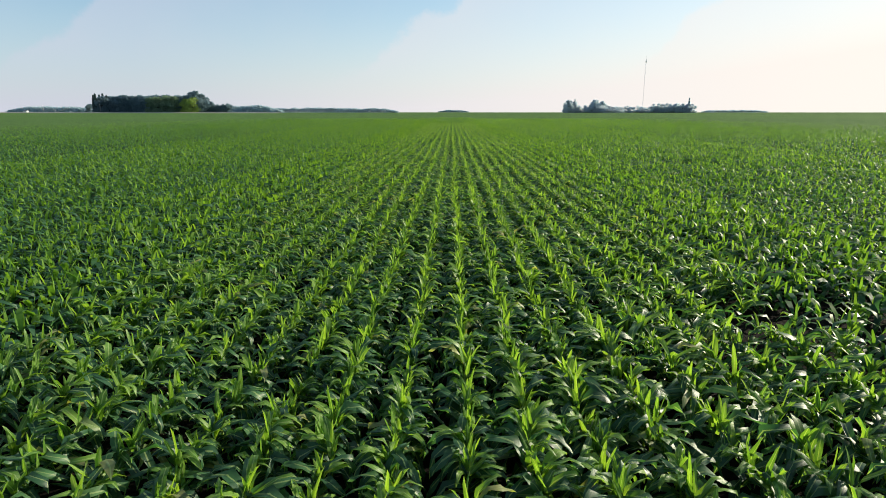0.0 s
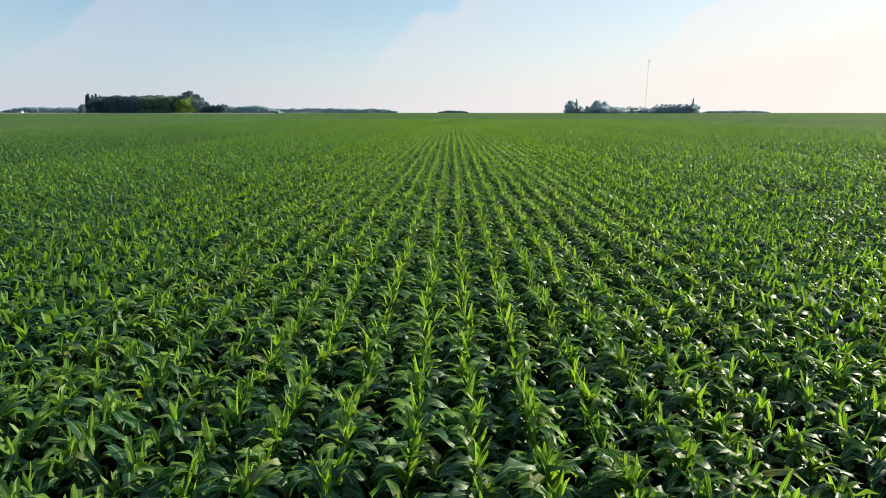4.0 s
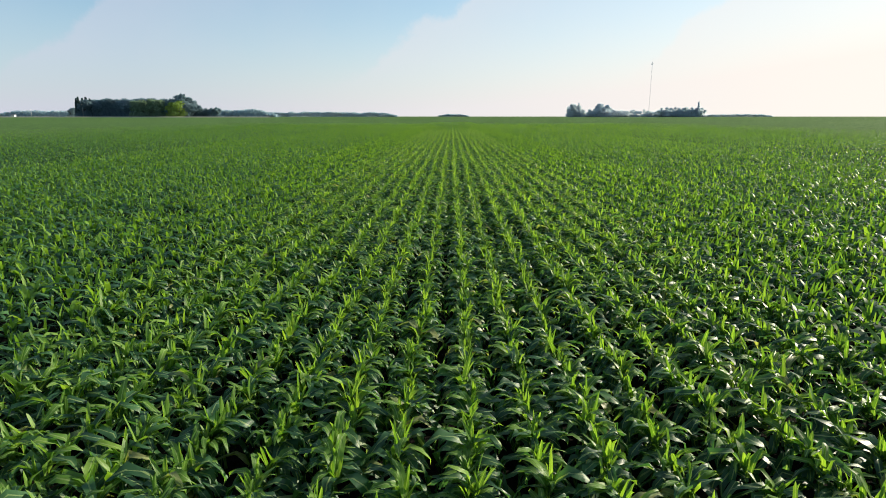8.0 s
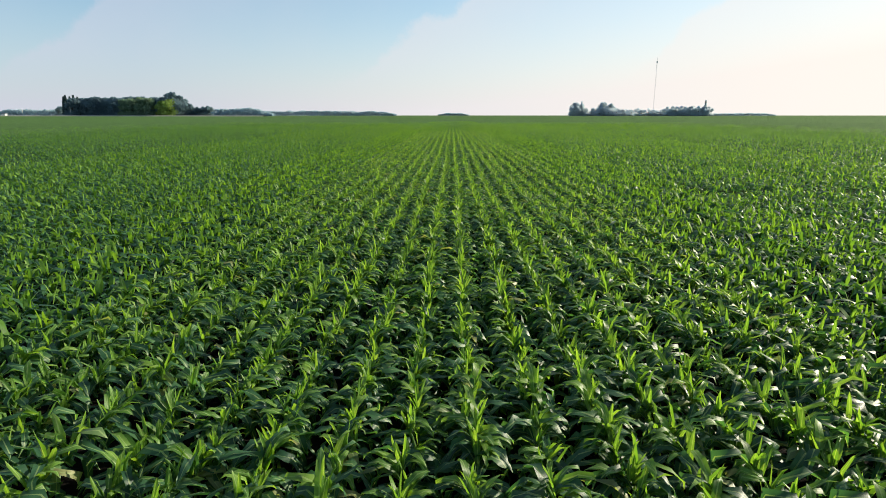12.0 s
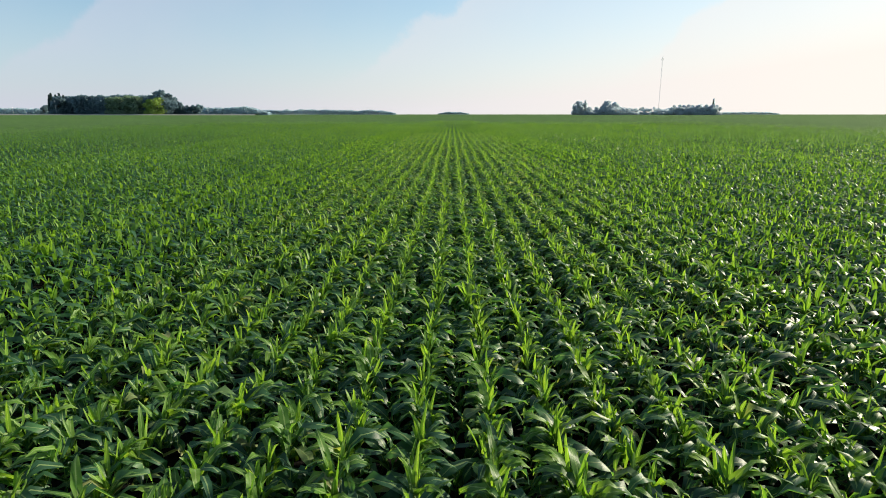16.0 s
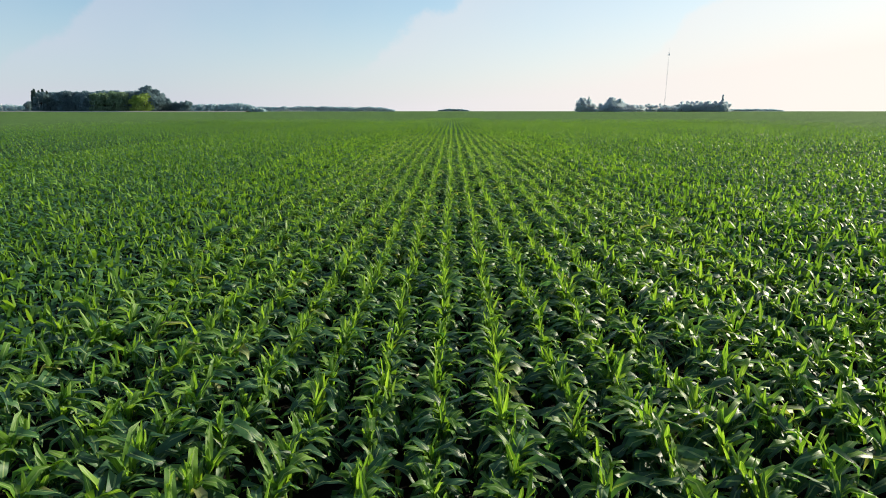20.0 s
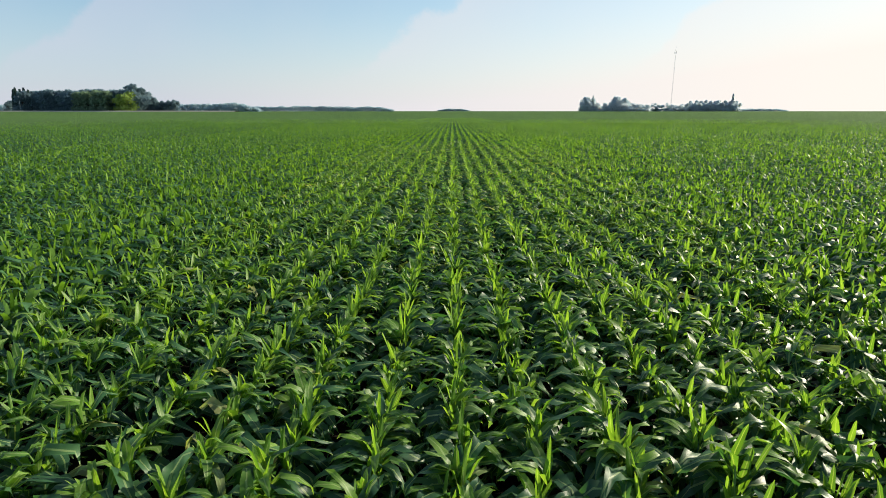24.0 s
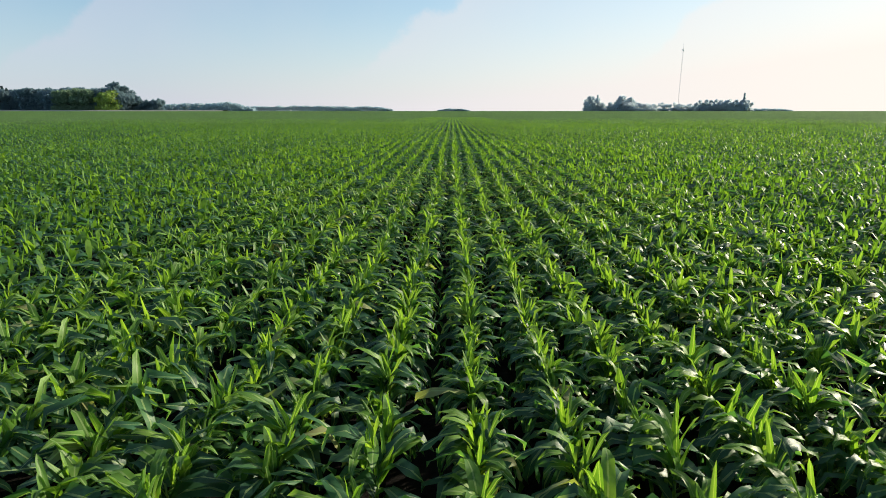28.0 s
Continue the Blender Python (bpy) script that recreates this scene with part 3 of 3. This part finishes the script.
def tree_line(x0, x1, y, tall, seed, material, label):
    """A far wood: one strip of clumps with an uneven top."""
    r = np.random.default_rng(seed)
    n = int((x1 - x0) * tall * 1.1)
    x = r.uniform(x0, x1, n)
    knots = max(8, int((x1 - x0) / 14))
    top = r.uniform(0.6, 1.0, knots) * np.interp(np.arange(knots), (0, 2, knots - 3, knots - 1), (0.4, 1, 1, 0.3))
    k = np.interp(x, np.linspace(x0, x1, knots), top)
    z = r.uniform(0, 1, n) ** 0.8 * tall * k
    pts = np.c_[x, y + r.uniform(-6, 6, n), rise(y) + z]
    v, t = clumps(r, pts, 1.9)
    return tagged(new("distant_wood", mesh_of("distant_wood", v, t, material, smooth=False)), label, "trees", kind="stuff")


# Leaf colour of the skyline woods with the distance haze painted in.
HAZE_LEAF = leaf_material("hazed_wood_leaf", (0.25, 0.33, 0.38), (0.28, 0.36, 0.41), (0.31, 0.39, 0.43), (1.9, 1.9, 1.9), 0.42, 0.9, 0.05, 0.2)
LABEL = "low haze-blue line of distant woods on the skyline"
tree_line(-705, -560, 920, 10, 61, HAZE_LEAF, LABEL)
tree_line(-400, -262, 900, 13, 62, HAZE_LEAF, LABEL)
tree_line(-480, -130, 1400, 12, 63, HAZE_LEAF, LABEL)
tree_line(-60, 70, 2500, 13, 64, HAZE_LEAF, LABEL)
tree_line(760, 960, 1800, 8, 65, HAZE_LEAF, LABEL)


# ---- mast, poles and farmyard ----
def plain(name, colour, rough=0.5, metal=0.0):
    k = Mat(name, rough)
    k.b.inputs["Metallic"].default_value = metal
    n = k.noise(4, 4)
    k.put(k.b.inputs["Base Color"], k.ramp(n, ((0.3, tuple(c * 0.8 for c in colour)), (0.7, colour))))
    return k.m


STEEL, WOOD, WHITE = plain("galvanised_steel", (0.78, 0.78, 0.79), 0.5, 0.1), plain("grey_pole_wood", (0.74, 0.72, 0.69), 0.8), plain("white_paint", (0.8, 0.8, 0.78), 0.5)
ROOF = plain("grey_roof", (0.25, 0.25, 0.26), 0.7)


def bar(bm, a, b, radius, sides=4):
    """A straight bar between two points."""
    a, b = Vector(a), Vector(b)
    d = (b - a).normalized()
    u = d.orthogonal().normalized()
    w = d.cross(u)
    rings = [[bm.verts.new(p + (u * math.cos(k * 2 * math.pi / sides) + w * math.sin(k * 2 * math.pi / sides)) * radius) for k in range(sides)] for p in (a, b)]
    for i in range(sides):
        j = (i + 1) % sides
        bm.faces.new((rings[0][i], rings[0][j], rings[1][j], rings[1][i]))
    bm.faces.new(rings[0][::-1]), bm.faces.new(rings[1])


def block(bm, x0, x1, y0, y1, z0, z1):
    m = Matrix.Translation(((x0 + x1) / 2, (y0 + y1) / 2, (z0 + z1) / 2)) @ Matrix.Diagonal((x1 - x0, y1 - y0, z1 - z0, 1))
    bmesh.ops.create_cube(bm, size=1, matrix=m)


def radio_mast(x, y, tall):
    top = tagged(new("radio_mast"), "tall thin grey lattice radio mast behind the grove", "mast")
    top.location = (x, y, rise(y))
    foot = [(0.45 * math.cos(a), 0.45 * math.sin(a)) for a in (0.5, 2.6, 4.7)]
    for fx, fy in foot:
        bm = bmesh.new()
        bar(bm, (fx, fy, -0.2), (fx, fy, tall), 0.055)
        part("leg", bm, STEEL, top)
    bm = bmesh.new()
    for i in range(int(tall / 2)):
        for k in range(3):
            (ax, ay), (bx, by) = foot[k], foot[(k + 1) % 3]
            bar(bm, (ax, ay, i * 2), (bx, by, i * 2 + 2), 0.02, 3)
    part("bracing", bm, STEEL, top)
    bm = bmesh.new()
    for k in range(3):
        bar(bm, (foot[k][0] * 2.4, foot[k][1] * 2.4, tall - 4.5), (foot[k][0] * 2.4, foot[k][1] * 2.4, tall - 2), 0.22)
        bar(bm, (*foot[k], tall - 3.2), (foot[k][0] * 2.4, foot[k][1] * 2.4, tall - 3.2), 0.06)
    part("antenna", bm, STEEL, top)
    bm = bmesh.new()
    bar(bm, (0, 0, tall - 1), (0, 0, tall + 4), 0.06)
    part("top_rod", bm, STEEL, top)


radio_mast(266, 826, 72)


def utility_pole(x, y, tall):
    top = tagged(new("utility_pole"), "pale wooden utility pole with a crossarm beside the road", "utility pole", "poles along the road")
    top.location = (x, y, rise(y))
    bm = bmesh.new()
    bar(bm, (0, 0, -0.3), (0, 0, tall), 0.2, 8)
    part("pole", bm, WOOD, top)
    bm = bmesh.new()
    block(bm, -0.08, 0.08, -1.2, 1.2, tall - 0.9, tall - 0.72)
    arm = part("crossarm", bm, WOOD, top)
    for dy in (-1.0, 0.0, 1.0):
        bm = bmesh.new()
        bar(bm, (0, dy, tall - 0.73), (0, dy, tall - 0.5), 0.06, 6)
        part("insulator", bm, WHITE, arm, "white insulator")


utility_pole(-339, 560, 12.5)
utility_pole(-634, 900, 11.5)


def white_tank(x, y, long):
    top = tagged(new("storage_tank"), "small white farm tank lying on two feet", "tank", "white tanks in the farmyard")
    top.location = (x, y, rise(y))
    bm = bmesh.new()
    bmesh.ops.create_uvsphere(bm, u_segments=12, v_segments=8, radius=0.75, matrix=pose(0, 0, 1.15, 0, 90, 0))
    for v in bm.verts:
        v.co.x += math.copysign(long / 2 - 0.75, v.co.x) if abs(v.co.x) > 1e-4 else 0
    part("shell", bm, WHITE, top)
    for s in (-1, 1):
        bm = bmesh.new()
        block(bm, s * long * 0.3 - 0.12, s * long * 0.3 + 0.12, -0.5, 0.5, -0.05, 0.55)
        part("foot", bm, STEEL, top)


for x, y, long in ((-287, 551, 2.4), (-274, 549, 4.6), (-262, 548, 2.0), (-252, 546, 2.6)):
    white_tank(x, y, long)


def farm_house(x, y):
    top = tagged(new("farm_shed"), "small white farm shed with a grey roof among trees", "shed")
    top.location, top.scale = (x, y, rise(y)), (0.55, 0.55, 0.55)
    bm = bmesh.new()
    block(bm, -5, 5, -4, 4, -0.1, 5)
    part("wall", bm, WHITE, top)
    bm = bmesh.new()
    ends = [[bm.verts.new(p) for p in ((s * 5.4, -4.5, 4.9), (s * 5.4, 0, 8), (s * 5.4, 4.5, 4.9))] for s in (-1, 1)]
    bm.faces.new(ends[0]), bm.faces.new(ends[1][::-1])
    for i in range(3):
        j = (i + 1) % 3
        bm.faces.new((ends[0][i], ends[1][i], ends[1][j], ends[0][j]))
    part("roof", bm, ROOF, top)
    for wx in (-2.5, 2.5):
        bm = bmesh.new()
        block(bm, wx - 0.6, wx + 0.6, -4.06, -3.95, 1.2, 2.8)
        pane = part("window", bm, ROOF, top)
        bm = bmesh.new()
        for x0, x1, z0, z1 in ((-0.75, -0.6, 1.05, 2.95), (0.6, 0.75, 1.05, 2.95), (-0.6, 0.6, 1.05, 1.2), (-0.6, 0.6, 2.8, 2.95)):
            block(bm, wx + x0, wx + x1, -4.1, -3.98, z0, z1)
        part("window_frame", bm, WHITE, pane)


farm_house(-662, 900)
